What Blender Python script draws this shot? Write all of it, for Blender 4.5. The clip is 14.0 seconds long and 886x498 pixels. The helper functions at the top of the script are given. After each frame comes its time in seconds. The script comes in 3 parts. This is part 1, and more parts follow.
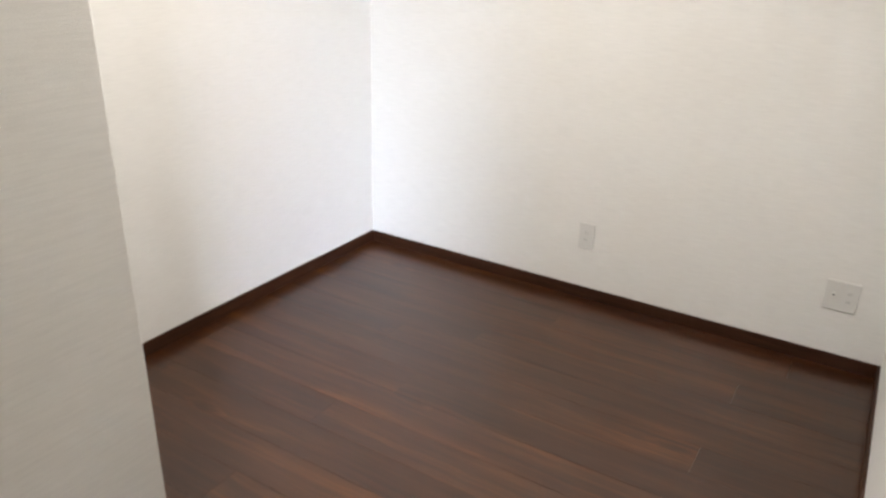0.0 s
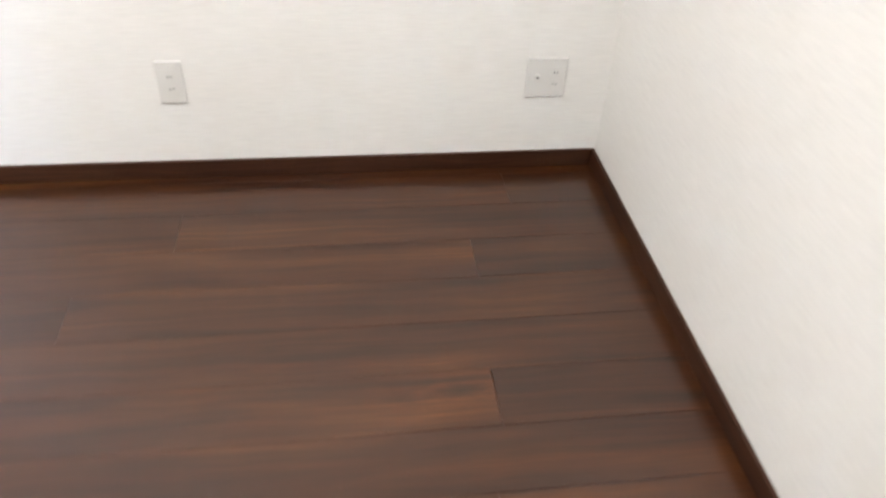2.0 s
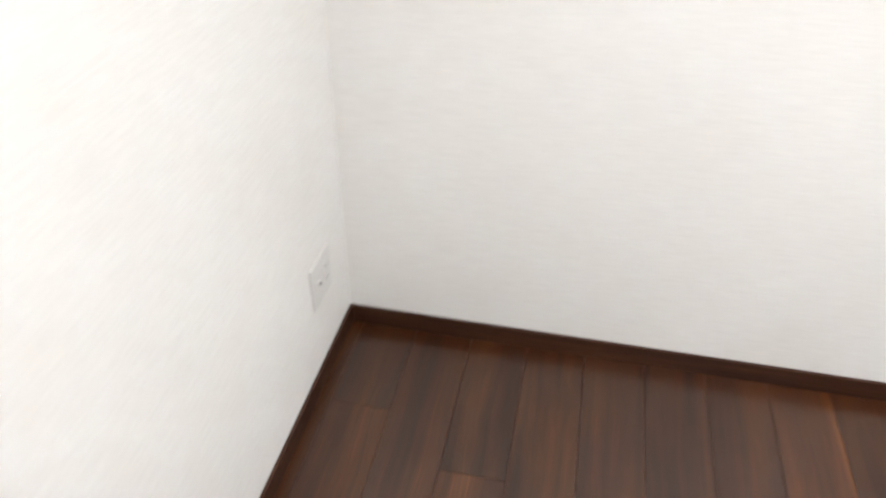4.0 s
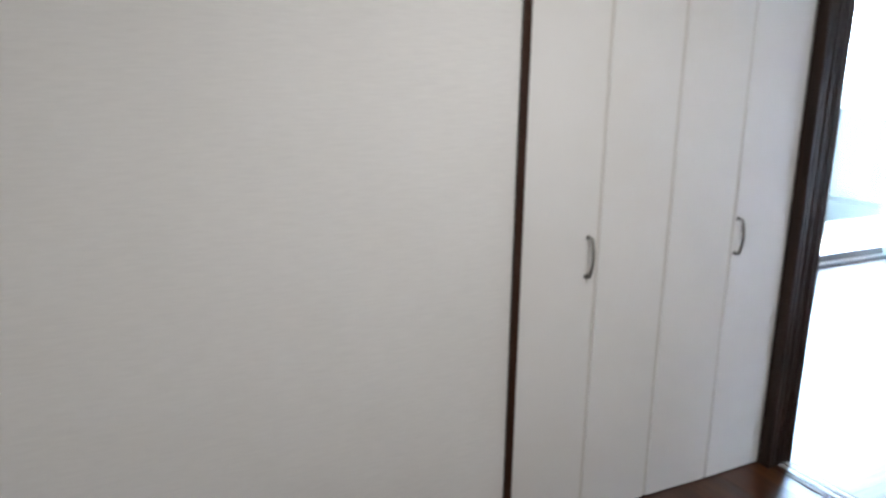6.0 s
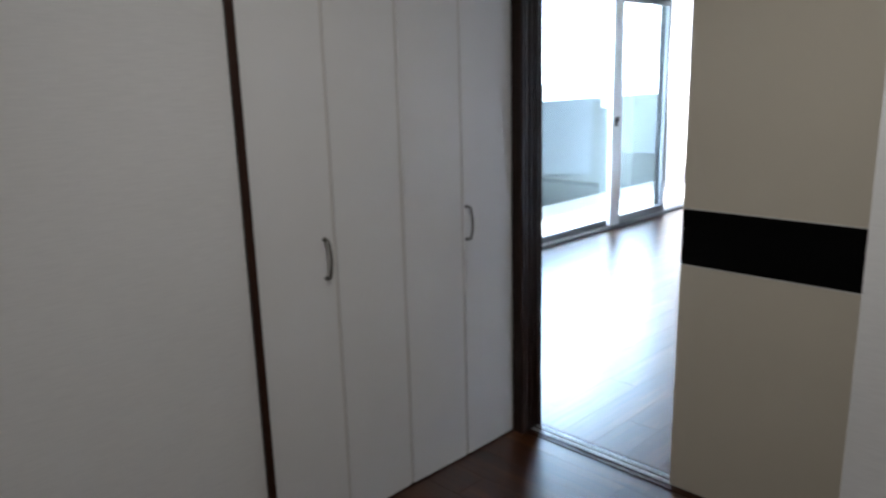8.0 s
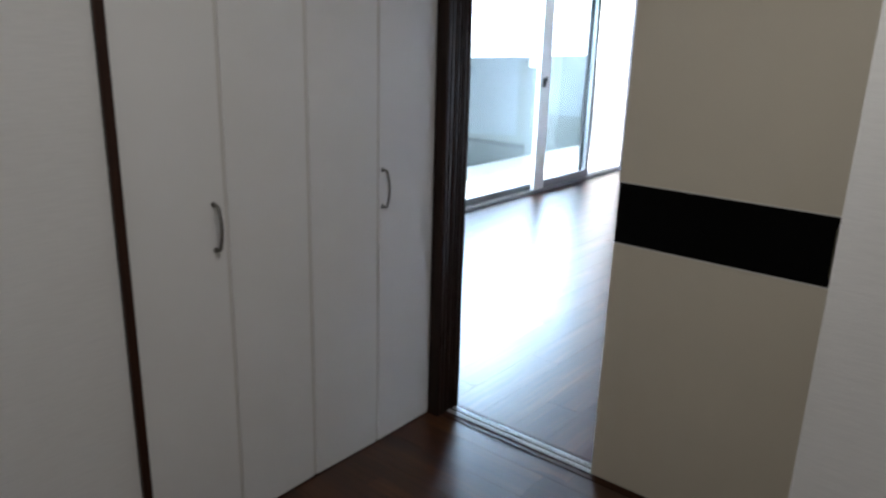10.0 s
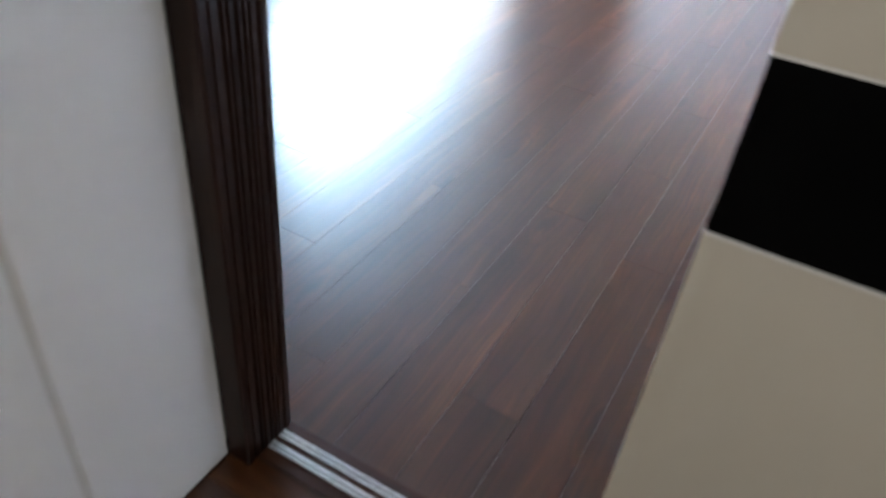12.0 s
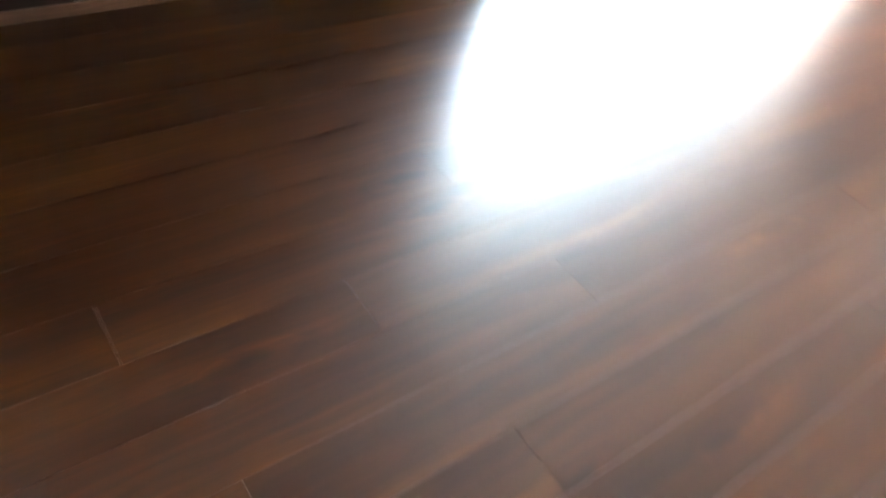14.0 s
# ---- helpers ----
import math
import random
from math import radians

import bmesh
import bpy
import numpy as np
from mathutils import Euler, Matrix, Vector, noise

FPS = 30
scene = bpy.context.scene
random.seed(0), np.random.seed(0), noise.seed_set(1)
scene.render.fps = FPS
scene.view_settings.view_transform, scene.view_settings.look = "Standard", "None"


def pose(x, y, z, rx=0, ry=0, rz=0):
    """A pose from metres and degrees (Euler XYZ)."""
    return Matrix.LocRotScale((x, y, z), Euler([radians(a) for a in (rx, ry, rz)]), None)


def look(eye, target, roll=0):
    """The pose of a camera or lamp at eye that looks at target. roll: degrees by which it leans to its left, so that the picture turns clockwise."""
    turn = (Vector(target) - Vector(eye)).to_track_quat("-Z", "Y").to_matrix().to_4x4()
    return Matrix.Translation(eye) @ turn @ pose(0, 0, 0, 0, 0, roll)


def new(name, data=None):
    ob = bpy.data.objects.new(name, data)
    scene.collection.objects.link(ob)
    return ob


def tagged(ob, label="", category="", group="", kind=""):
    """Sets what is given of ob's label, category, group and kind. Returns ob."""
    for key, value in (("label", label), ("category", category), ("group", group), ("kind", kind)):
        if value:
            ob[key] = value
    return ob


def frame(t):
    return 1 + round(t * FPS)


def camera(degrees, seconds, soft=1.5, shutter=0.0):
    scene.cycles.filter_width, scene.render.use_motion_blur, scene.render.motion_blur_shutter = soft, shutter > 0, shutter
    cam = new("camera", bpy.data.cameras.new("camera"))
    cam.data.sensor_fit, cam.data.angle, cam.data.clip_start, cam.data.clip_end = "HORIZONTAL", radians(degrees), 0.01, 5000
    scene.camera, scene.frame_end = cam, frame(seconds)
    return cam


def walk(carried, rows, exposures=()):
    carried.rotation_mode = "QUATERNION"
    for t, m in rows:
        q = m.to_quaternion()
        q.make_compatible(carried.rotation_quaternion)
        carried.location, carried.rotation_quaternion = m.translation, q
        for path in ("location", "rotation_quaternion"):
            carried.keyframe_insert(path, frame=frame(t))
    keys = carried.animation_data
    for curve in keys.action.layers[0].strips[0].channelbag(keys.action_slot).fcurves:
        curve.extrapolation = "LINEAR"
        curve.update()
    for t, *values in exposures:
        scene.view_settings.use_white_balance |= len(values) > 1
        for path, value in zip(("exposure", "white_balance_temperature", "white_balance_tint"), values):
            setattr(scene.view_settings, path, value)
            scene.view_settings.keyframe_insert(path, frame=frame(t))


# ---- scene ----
cam = camera(62.5, 14.0, soft=2.6, shutter=0.5)
PATH = [
    (0, (2.894, -0.186, 1.493), (1.321, -1.142, 0.711), 1.7),
    (0.5, (2.78, -0.307, 1.461), (1.127, -1.097, 0.659), 0.1),
    (1, (2.525, -0.417, 1.326), (0.819, -0.816, 0.361), 1.1),
    (1.5, (2.163, -0.527, 1.263), (0.557, -0.564, 0.071), 1.7),
    (2, (1.834, -0.759, 1.231), (0.319, -0.503, -0.05), 3.5),
    (2.2, (1.676, -0.869, 1.219), (0.213, -0.501, -0.094), 2.8),
    (4.3, (0.364, -1.452, 1.404), (0.411, 0.204, 0.283), 2.4),
    (4.5, (0.282, -1.484, 1.416), (0.548, 0.213, 0.392), 3.8),
    (4.7, (0.285, -1.588, 1.426), (0.646, 0.163, 0.529), 4.9),
    (5, (0.272, -1.661, 1.428), (0.8, 0.107, 0.657), 4.7),
    (5.5, (0.321, -1.76, 1.491), (1.041, 0.005, 0.885), 2.5),
    (6, (0.358, -1.791, 1.505), (1.226, -0.054, 1.028), 1.0),
    (6.5, (0.373, -1.813, 1.484), (1.396, -0.139, 1.095), -0.4),
    (7, (0.399, -1.826, 1.491), (1.531, -0.228, 1.086), -0.5),
    (7.5, (0.429, -1.83, 1.492), (1.689, -0.339, 1.058), -0.9),
    (8, (0.455, -1.848, 1.488), (1.823, -0.463, 1.029), -1.6),
    (8.2, (0.464, -1.848, 1.496), (1.868, -0.504, 1.024), -1.6),
    (10.3, (0.793, -1.573, 1.451), (2.297, -0.415, 0.821), 2.1),
    (10.5, (0.927, -1.493, 1.423), (2.448, -0.398, 0.730), 2.0),
    (10.6, (1.006, -1.452, 1.408), (2.532, -0.387, 0.674), 2.5),
    (11, (1.31, -1.288, 1.377), (2.847, -0.344, 0.513), 6.3),
    (11.5, (1.658, -1.012, 1.332), (3.138, -0.179, 0.276), 6.0),
    (12, (2.034, -0.739, 1.267), (3.464, -0.043, 0.054), 6.4),
    (12.3, (2.245, -0.592, 1.262), (3.675, 0.014, 0.002), 8.3),
    (12.5, (2.365, -0.521, 1.256), (3.77, 0.065, -0.042), 6.4),
    (12.7, (2.486, -0.442, 1.213), (3.89, 0.161, -0.077), 10.0),
    (12.9, (2.59, -0.384, 1.161), (3.99, 0.236, -0.126), 5.8),
    (13, (2.653, -0.348, 1.147), (4.034, 0.263, -0.164), 4.1),
    (13.1, (2.728, -0.324, 1.147), (4.089, 0.278, -0.189), 2.9),
    (13.2, (2.779, -0.307, 1.142), (4.135, 0.274, -0.208), 3.3),
    (13.4, (2.888, -0.266, 1.16), (4.179, 0.37, -0.229), 3.8),
    (13.6, (2.98, -0.22, 1.17), (4.193, 0.52, -0.238), 4.4),
    (13.7, (3.012, -0.215, 1.143), (4.217, 0.588, -0.236), 6.6),
    (13.8, (3.014, -0.168, 1.133), (4.218, 0.668, -0.229), 10.2),
    (14, (3.115, -0.085, 1.161), (4.127, 0.908, -0.25), 14.5),
]
EXPOSURES = [
    (0, 5.15, 6700, 10), (1.0, 5.05, 6600, 10), (1.5, 5.65, 6450, 10), (2.0, 5.82, 6350, 10), (4.3, 5.75, 6150, 10), (5.0, 5.4, 6150, 10),
    (5.5, 5.0, 6100, 10), (6.0, 4.5, 6100, 10), (6.5, 4.0, 6100, 10), (7.5, 3.4, 6100, 10), (8.2, 3.2, 6100, 10), (10.3, 3.2, 6200, 10),
    (11.0, 3.3, 6200, 10), (12.0, 3.95, 6200, 10), (12.7, 4.5, 6450, 10), (13.2, 4.65, 7200, 12), (14.0, 4.8, 7600, 13)]
walk(cam, [(t, look(eye, target, roll)) for t, eye, target, roll in PATH], EXPOSURES)

# ---- world, sun and light ----
SUN_DIR = Vector((-0.70, 0.27, 0.66)).normalized()
world = bpy.data.worlds.new("world")
scene.world = world
world.use_nodes = True
wn = world.node_tree
sky = wn.nodes.new("ShaderNodeTexSky")
sky.sky_type = 'NISHITA'
sky.sun_disc = False
sky.sun_elevation = math.asin(SUN_DIR.z)
sky.dust_density = 3.0
sky.sun_rotation = math.atan2(SUN_DIR.x, SUN_DIR.y)
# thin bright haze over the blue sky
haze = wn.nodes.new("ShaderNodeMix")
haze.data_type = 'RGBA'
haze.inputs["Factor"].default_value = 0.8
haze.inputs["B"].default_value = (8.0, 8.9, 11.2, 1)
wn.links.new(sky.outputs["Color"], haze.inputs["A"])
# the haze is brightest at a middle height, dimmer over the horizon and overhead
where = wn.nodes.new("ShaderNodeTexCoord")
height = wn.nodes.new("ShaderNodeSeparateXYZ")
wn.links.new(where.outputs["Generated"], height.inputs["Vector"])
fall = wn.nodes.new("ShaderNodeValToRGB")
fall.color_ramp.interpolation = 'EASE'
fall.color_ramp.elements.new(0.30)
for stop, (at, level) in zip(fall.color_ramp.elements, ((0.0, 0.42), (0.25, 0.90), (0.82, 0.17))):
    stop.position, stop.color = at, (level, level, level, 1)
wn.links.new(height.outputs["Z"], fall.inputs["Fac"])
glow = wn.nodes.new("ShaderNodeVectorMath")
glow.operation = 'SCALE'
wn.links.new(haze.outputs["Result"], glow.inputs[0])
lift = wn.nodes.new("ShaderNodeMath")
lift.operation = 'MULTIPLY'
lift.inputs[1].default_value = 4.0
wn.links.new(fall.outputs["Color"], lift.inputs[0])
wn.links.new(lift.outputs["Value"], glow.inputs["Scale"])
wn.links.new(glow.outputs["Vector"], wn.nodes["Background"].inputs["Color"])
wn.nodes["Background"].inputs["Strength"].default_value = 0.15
sun = new("sun", bpy.data.lights.new("sun", 'SUN'))
sun.data.energy = 3.5
sun.data.angle = radians(1)
sun.data.color = (1.0, 0.95, 0.88)
sun.matrix_world = look(SUN_DIR * 30, (0, 0, 0))
# daylight of the sky in the balcony window's opening
sky_lamp = new("window_daylight", bpy.data.lights.new("window_daylight", 'AREA'))
sky_lamp.data.shape = 'RECTANGLE'
sky_lamp.data.size, sky_lamp.data.size_y = 3.3, 2.1
sky_lamp.data.energy = 1.0
sky_lamp.data.cycles.is_portal = True
sky_lamp.matrix_world = look((6.76, 2.14, 1.08), (6.76, 0, 1.08))


# unseen bedroom ceiling lamp, inferred from shadows under the outlets and brighter wall tops
bed_lamp = new("unseen_ceiling_lamp", bpy.data.lights.new("unseen_ceiling_lamp", 'AREA'))
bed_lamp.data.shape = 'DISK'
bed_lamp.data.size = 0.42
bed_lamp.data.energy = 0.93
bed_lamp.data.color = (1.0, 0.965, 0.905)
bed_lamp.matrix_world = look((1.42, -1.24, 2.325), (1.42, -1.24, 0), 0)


# ---- materials ----
def nodes(name):
    m = bpy.data.materials.new(name)
    m.use_nodes = True
    t = m.node_tree
    return m, t, t.nodes["Principled BSDF"]


def add(t, kind, **values):
    n = t.nodes.new(kind)
    for k, v in values.items():
        n.inputs[k.replace("_", " ")].default_value = v
    return n


def ramp(t, stops):
    n = t.nodes.new("ShaderNodeValToRGB")
    while len(n.color_ramp.elements) < len(stops):
        n.color_ramp.elements.new(0.5)
    for e, (p, c) in zip(n.color_ramp.elements, stops):
        e.position, e.color = p, (*c, 1)
    return n


def plain(name, colour, rough, metal=0.0, bump=0.0, bump_scale=200.0, vary=0.06, spec=0.5, stain=1.3):
    """A painted, metal or plastic surface with fine relief and faint large-scale variation."""
    m, t, b = nodes(name)
    co = t.nodes.new("ShaderNodeTexCoord")
    big = add(t, "ShaderNodeTexNoise", Scale=stain, Detail=4.0, Roughness=0.6)
    t.links.new(co.outputs["Object"], big.inputs["Vector"])
    r = ramp(t, [(0.3, [c * (1 - vary) for c in colour]), (0.7, [min(1, c * (1 + vary * 0.5)) for c in colour])])
    t.links.new(big.outputs["Fac"], r.inputs["Fac"])
    t.links.new(r.outputs["Color"], b.inputs["Base Color"])
    b.inputs["Metallic"].default_value = metal
    b.inputs["Specular IOR Level"].default_value = spec
    fine = add(t, "ShaderNodeTexNoise", Scale=bump_scale, Detail=3.0, Roughness=0.6)
    t.links.new(co.outputs["Object"], fine.inputs["Vector"])
    mr = t.nodes.new("ShaderNodeMapRange")
    mr.inputs["To Min"].default_value, mr.inputs["To Max"].default_value = rough * 0.85, min(1, rough * 1.15)
    t.links.new(fine.outputs["Fac"], mr.inputs["Value"])
    t.links.new(mr.outputs["Result"], b.inputs["Roughness"])
    if bump:
        bp = t.nodes.new("ShaderNodeBump")
        bp.inputs["Strength"].default_value, bp.inputs["Distance"].default_value = bump, 0.002
        t.links.new(fine.outputs["Fac"], bp.inputs["Height"])
        t.links.new(bp.outputs["Normal"], b.inputs["Normal"])
    return m


def wallpaper(name, colour):
    """White vinyl wallpaper: woven fine relief, faint uneven tone."""
    m, t, b = nodes(name)
    co = t.nodes.new("ShaderNodeTexCoord")
    big = add(t, "ShaderNodeTexNoise", Scale=0.9, Detail=5.0, Roughness=0.65)
    t.links.new(co.outputs["Object"], big.inputs["Vector"])
    r = ramp(t, [(0.3, [c * 0.965 for c in colour]), (0.7, colour)])
    t.links.new(big.outputs["Fac"], r.inputs["Fac"])
    t.links.new(r.outputs["Color"], b.inputs["Base Color"])
    b.inputs["Roughness"].default_value = 0.75
    b.inputs["Specular IOR Level"].default_value = 0.3
    weave = add(t, "ShaderNodeTexNoise", Scale=1.0, Detail=3.0, Roughness=0.7)
    thread = t.nodes.new("ShaderNodeMapping")
    thread.inputs["Scale"].default_value = (13.0, 13.0, 230.0)
    t.links.new(co.outputs["Object"], thread.inputs["Vector"])
    t.links.new(thread.outputs["Vector"], weave.inputs["Vector"])
    lump = add(t, "ShaderNodeTexVoronoi", Scale=420.0)
    t.links.new(co.outputs["Object"], lump.inputs["Vector"])
    pale = ramp(t, [(0.35, (0.94, 0.94, 0.94)), (0.62, (1, 1, 1))])
    t.links.new(weave.outputs["Fac"], pale.inputs["Fac"])
    cloth = t.nodes.new("ShaderNodeMix")
    cloth.data_type, cloth.blend_type = 'RGBA', 'MULTIPLY'
    cloth.inputs["Factor"].default_value = 1.0
    t.links.new(r.outputs["Color"], cloth.inputs["A"])
    t.links.new(pale.outputs["Color"], cloth.inputs["B"])
    t.links.new(cloth.outputs["Result"], b.inputs["Base Color"])
    mix = t.nodes.new("ShaderNodeMath")
    mix.operation = 'ADD'
    t.links.new(weave.outputs["Fac"], mix.inputs[0])
    t.links.new(lump.outputs["Distance"], mix.inputs[1])
    bp = t.nodes.new("ShaderNodeBump")
    bp.inputs["Strength"].default_value, bp.inputs["Distance"].default_value = 0.4, 0.0010
    t.links.new(mix.outputs["Value"], bp.inputs["Height"])
    t.links.new(bp.outputs["Normal"], b.inputs["Normal"])
    return m


def wood(name, dark, mid, light, rough, across, along, axis):
    """Stained wood whose grain runs along one axis of the piece."""
    m, t, b = nodes(name)
    co = t.nodes.new("ShaderNodeTexCoord")
    rnd = t.nodes.new("ShaderNodeVectorMath")
    rnd.operation = 'SCALE'
    rnd.inputs[0].default_value = (37.0, 91.0, 53.0)
    rnd.inputs["Scale"].default_value = 0.3
    shift = t.nodes.new("ShaderNodeVectorMath")
    shift.operation = 'ADD'
    t.links.new(co.outputs["Object"], shift.inputs[0])
    t.links.new(rnd.outputs["Vector"], shift.inputs[1])
    # slow wander of the grain
    wander = add(t, "ShaderNodeTexNoise", Scale=2.2, Detail=2.0)
    t.links.new(shift.outputs["Vector"], wander.inputs["Vector"])
    wsc = t.nodes.new("ShaderNodeVectorMath")
    wsc.operation = 'MULTIPLY_ADD'
    wsc.inputs[1].default_value = (0.05, 0.05, 0.05)
    t.links.new(wander.outputs["Color"], wsc.inputs[0])
    t.links.new(shift.outputs["Vector"], wsc.inputs[2])
    s = [across] * 3
    s[axis] = along
    mp = t.nodes.new("ShaderNodeMapping")
    mp.inputs["Scale"].default_value = s
    t.links.new(wsc.outputs["Vector"], mp.inputs["Vector"])
    broad = add(t, "ShaderNodeTexNoise", Scale=1.0, Detail=6.0, Roughness=0.62, Distortion=0.6)
    t.links.new(mp.outputs["Vector"], broad.inputs["Vector"])
    mp2 = t.nodes.new("ShaderNodeMapping")
    mp2.inputs["Scale"].default_value = [v * (6 if i != axis else 2.0) for i, v in enumerate(s)]
    t.links.new(wsc.outputs["Vector"], mp2.inputs["Vector"])
    fine = add(t, "ShaderNodeTexNoise", Scale=1.0, Detail=4.0, Roughness=0.7)
    t.links.new(mp2.outputs["Vector"], fine.inputs["Vector"])
    r = ramp(t, [(0.30, dark), (0.5, mid), (0.72, light)])
    t.links.new(broad.outputs["Fac"], r.inputs["Fac"])
    f = ramp(t, [(0.32, (0.80, 0.78, 0.76)), (0.68, (1.14, 1.12, 1.09))])
    t.links.new(fine.outputs["Fac"], f.inputs["Fac"])
    mul = t.nodes.new("ShaderNodeMix")
    mul.data_type, mul.blend_type = 'RGBA', 'MULTIPLY'
    mul.inputs["Factor"].default_value = 1.0
    t.links.new(r.outputs["Color"], mul.inputs["A"])
    t.links.new(f.outputs["Color"], mul.inputs["B"])
    out = mul.outputs["Result"]
    t.links.new(out, b.inputs["Base Color"])
    mr = t.nodes.new("ShaderNodeMapRange")
    mr.inputs["To Min"].default_value, mr.inputs["To Max"].default_value = rough * 0.8, rough * 1.25
    t.links.new(fine.outputs["Fac"], mr.inputs["Value"])
    t.links.new(mr.outputs["Result"], b.inputs["Roughness"])
    b.inputs["Specular IOR Level"].default_value = 0.3
    bp = t.nodes.new("ShaderNodeBump")
    bp.inputs["Strength"].default_value, bp.inputs["Distance"].default_value = 0.05, 0.0006
    t.links.new(fine.outputs["Fac"], bp.inputs["Height"])
    t.links.new(bp.outputs["Normal"], b.inputs["Normal"])
    return m


def flooring(name, rough):
    """Walnut-stained boards: long fine streaks, wandering figure, a rare knot; every board has its own cut."""
    m, t, b = nodes(name)

    def mapped(source, scale):
        mp = t.nodes.new("ShaderNodeMapping")
        mp.inputs["Scale"].default_value = scale
        t.links.new(source, mp.inputs["Vector"])
        return mp.outputs["Vector"]

    def noise(source, scale, detail, rough_=0.6, distort=0.0):
        n = add(t, "ShaderNodeTexNoise", Scale=1.0, Detail=detail, Roughness=rough_, Distortion=distort)
        t.links.new(mapped(source, scale), n.inputs["Vector"])
        return n

    def times(a, c, factor=1.0):
        mul = t.nodes.new("ShaderNodeMix")
        mul.data_type, mul.blend_type = 'RGBA', 'MULTIPLY'
        mul.inputs["Factor"].default_value = factor
        t.links.new(a, mul.inputs["A"])
        t.links.new(c, mul.inputs["B"])
        return mul.outputs["Result"]

    co = t.nodes.new("ShaderNodeTexCoord")
    info = t.nodes.new("ShaderNodeObjectInfo")
    rnd = t.nodes.new("ShaderNodeVectorMath")
    rnd.operation = 'SCALE'
    rnd.inputs[0].default_value = (37.0, 91.0, 53.0)
    t.links.new(info.outputs["Random"], rnd.inputs["Scale"])
    shift = t.nodes.new("ShaderNodeVectorMath")
    shift.operation = 'ADD'
    t.links.new(co.outputs["Object"], shift.inputs[0])
    t.links.new(rnd.outputs["Vector"], shift.inputs[1])
    wander = noise(shift.outputs["Vector"], (2.6, 5.0, 1.0), 2.0)
    warp = t.nodes.new("ShaderNodeVectorMath")
    warp.operation = 'MULTIPLY_ADD'
    warp.inputs[1].default_value = (0.0, 0.040, 0.0)
    t.links.new(wander.outputs["Color"], warp.inputs[0])
    t.links.new(shift.outputs["Vector"], warp.inputs[2])
    p = warp.outputs["Vector"]
    broad = noise(p, (1.3, 15.0, 1.0), 4.0, 0.58, 0.3)
    tone = ramp(t, [(0.26, (0.020, 0.0049, 0.0010)), (0.44, (0.040, 0.0108, 0.0021)), (0.58, (0.060, 0.0180, 0.0034)), (0.76, (0.114, 0.0390, 0.0080))])
    t.links.new(broad.outputs["Fac"], tone.inputs["Fac"])
    streak = noise(p, (1.6, 75.0, 1.0), 4.0, 0.65)
    st = ramp(t, [(0.32, (0.58, 0.56, 0.54)), (0.50, (0.98, 0.98, 0.98)), (0.60, (1.12, 1.11, 1.09)), (0.70, (1.70, 1.66, 1.58))])
    t.links.new(streak.outputs["Fac"], st.inputs["Fac"])
    out = times(tone.outputs["Color"], st.outputs["Color"], 0.85)
    pore = noise(p, (9.0, 340.0, 1.0), 2.0, 0.6)
    po = ramp(t, [(0.36, (0.70, 0.68, 0.66)), (0.48, (1.0, 1.0, 1.0))])
    t.links.new(pore.outputs["Fac"], po.inputs["Fac"])
    out = times(out, po.outputs["Color"], 0.6)
    # a few dark knots with a swirl of grain about them
    vor = add(t, "ShaderNodeTexVoronoi", Scale=1.0)
    vor.voronoi_dimensions = '2D'
    t.links.new(mapped(p, (1.15, 4.2, 1.0)), vor.inputs["Vector"])
    rare = t.nodes.new("ShaderNodeSeparateColor")
    t.links.new(vor.outputs["Color"], rare.inputs["Color"])
    keep = t.nodes.new("ShaderNodeMapRange")
    keep.inputs["From Min"].default_value, keep.inputs["From Max"].default_value = 0.48, 0.54
    keep.inputs["To Min"].default_value, keep.inputs["To Max"].default_value = 1.0, 0.0
    t.links.new(rare.outputs["Red"], keep.inputs["Value"])
    far = t.nodes.new("ShaderNodeMath")
    far.operation = 'ADD'
    ragged = noise(p, (14.0, 45.0, 1.0), 3.0)
    rag = t.nodes.new("ShaderNodeMath")
    rag.operation = 'MULTIPLY_ADD'
    rag.inputs[1].default_value = 0.16
    t.links.new(ragged.outputs["Fac"], rag.inputs[0])
    t.links.new(vor.outputs["Distance"], rag.inputs[2])
    t.links.new(rag.outputs["Value"], far.inputs[0])
    t.links.new(keep.outputs["Result"], far.inputs[1])
    kn = ramp(t, [(0.10, (0.34, 0.28, 0.24)), (0.14, (0.70, 0.64, 0.60)), (0.18, (1.45, 1.38, 1.25)), (0.22, (0.82, 0.80, 0.78)), (0.27, (1.18, 1.14, 1.08)), (0.36, (1, 1, 1))])
    t.links.new(far.outputs["Value"], kn.inputs["Fac"])
    out = times(out, kn.outputs["Color"], 0.85)
    own = ramp(t, [(0.0, (0.84, 0.83, 0.83)), (0.35, (1.0, 0.99, 0.98)), (0.7, (1.04, 1.04, 1.04)), (1.0, (1.18, 1.16, 1.13))])
    t.links.new(info.outputs["Random"], own.inputs["Fac"])
    out = times(out, own.outputs["Color"])
    t.links.new(out, b.inputs["Base Color"])
    mr = t.nodes.new("ShaderNodeMapRange")
    mr.inputs["To Min"].default_value, mr.inputs["To Max"].default_value = rough * 0.95, rough * 1.06
    t.links.new(streak.outputs["Fac"], mr.inputs["Value"])
    t.links.new(mr.outputs["Result"], b.inputs["Roughness"])
    b.inputs["Specular IOR Level"].default_value = 0.76
    bp = t.nodes.new("ShaderNodeBump")
    bp.inputs["Strength"].default_value, bp.inputs["Distance"].default_value = 0.012, 0.0004
    t.links.new(streak.outputs["Fac"], bp.inputs["Height"])
    t.links.new(bp.outputs["Normal"], b.inputs["Normal"])
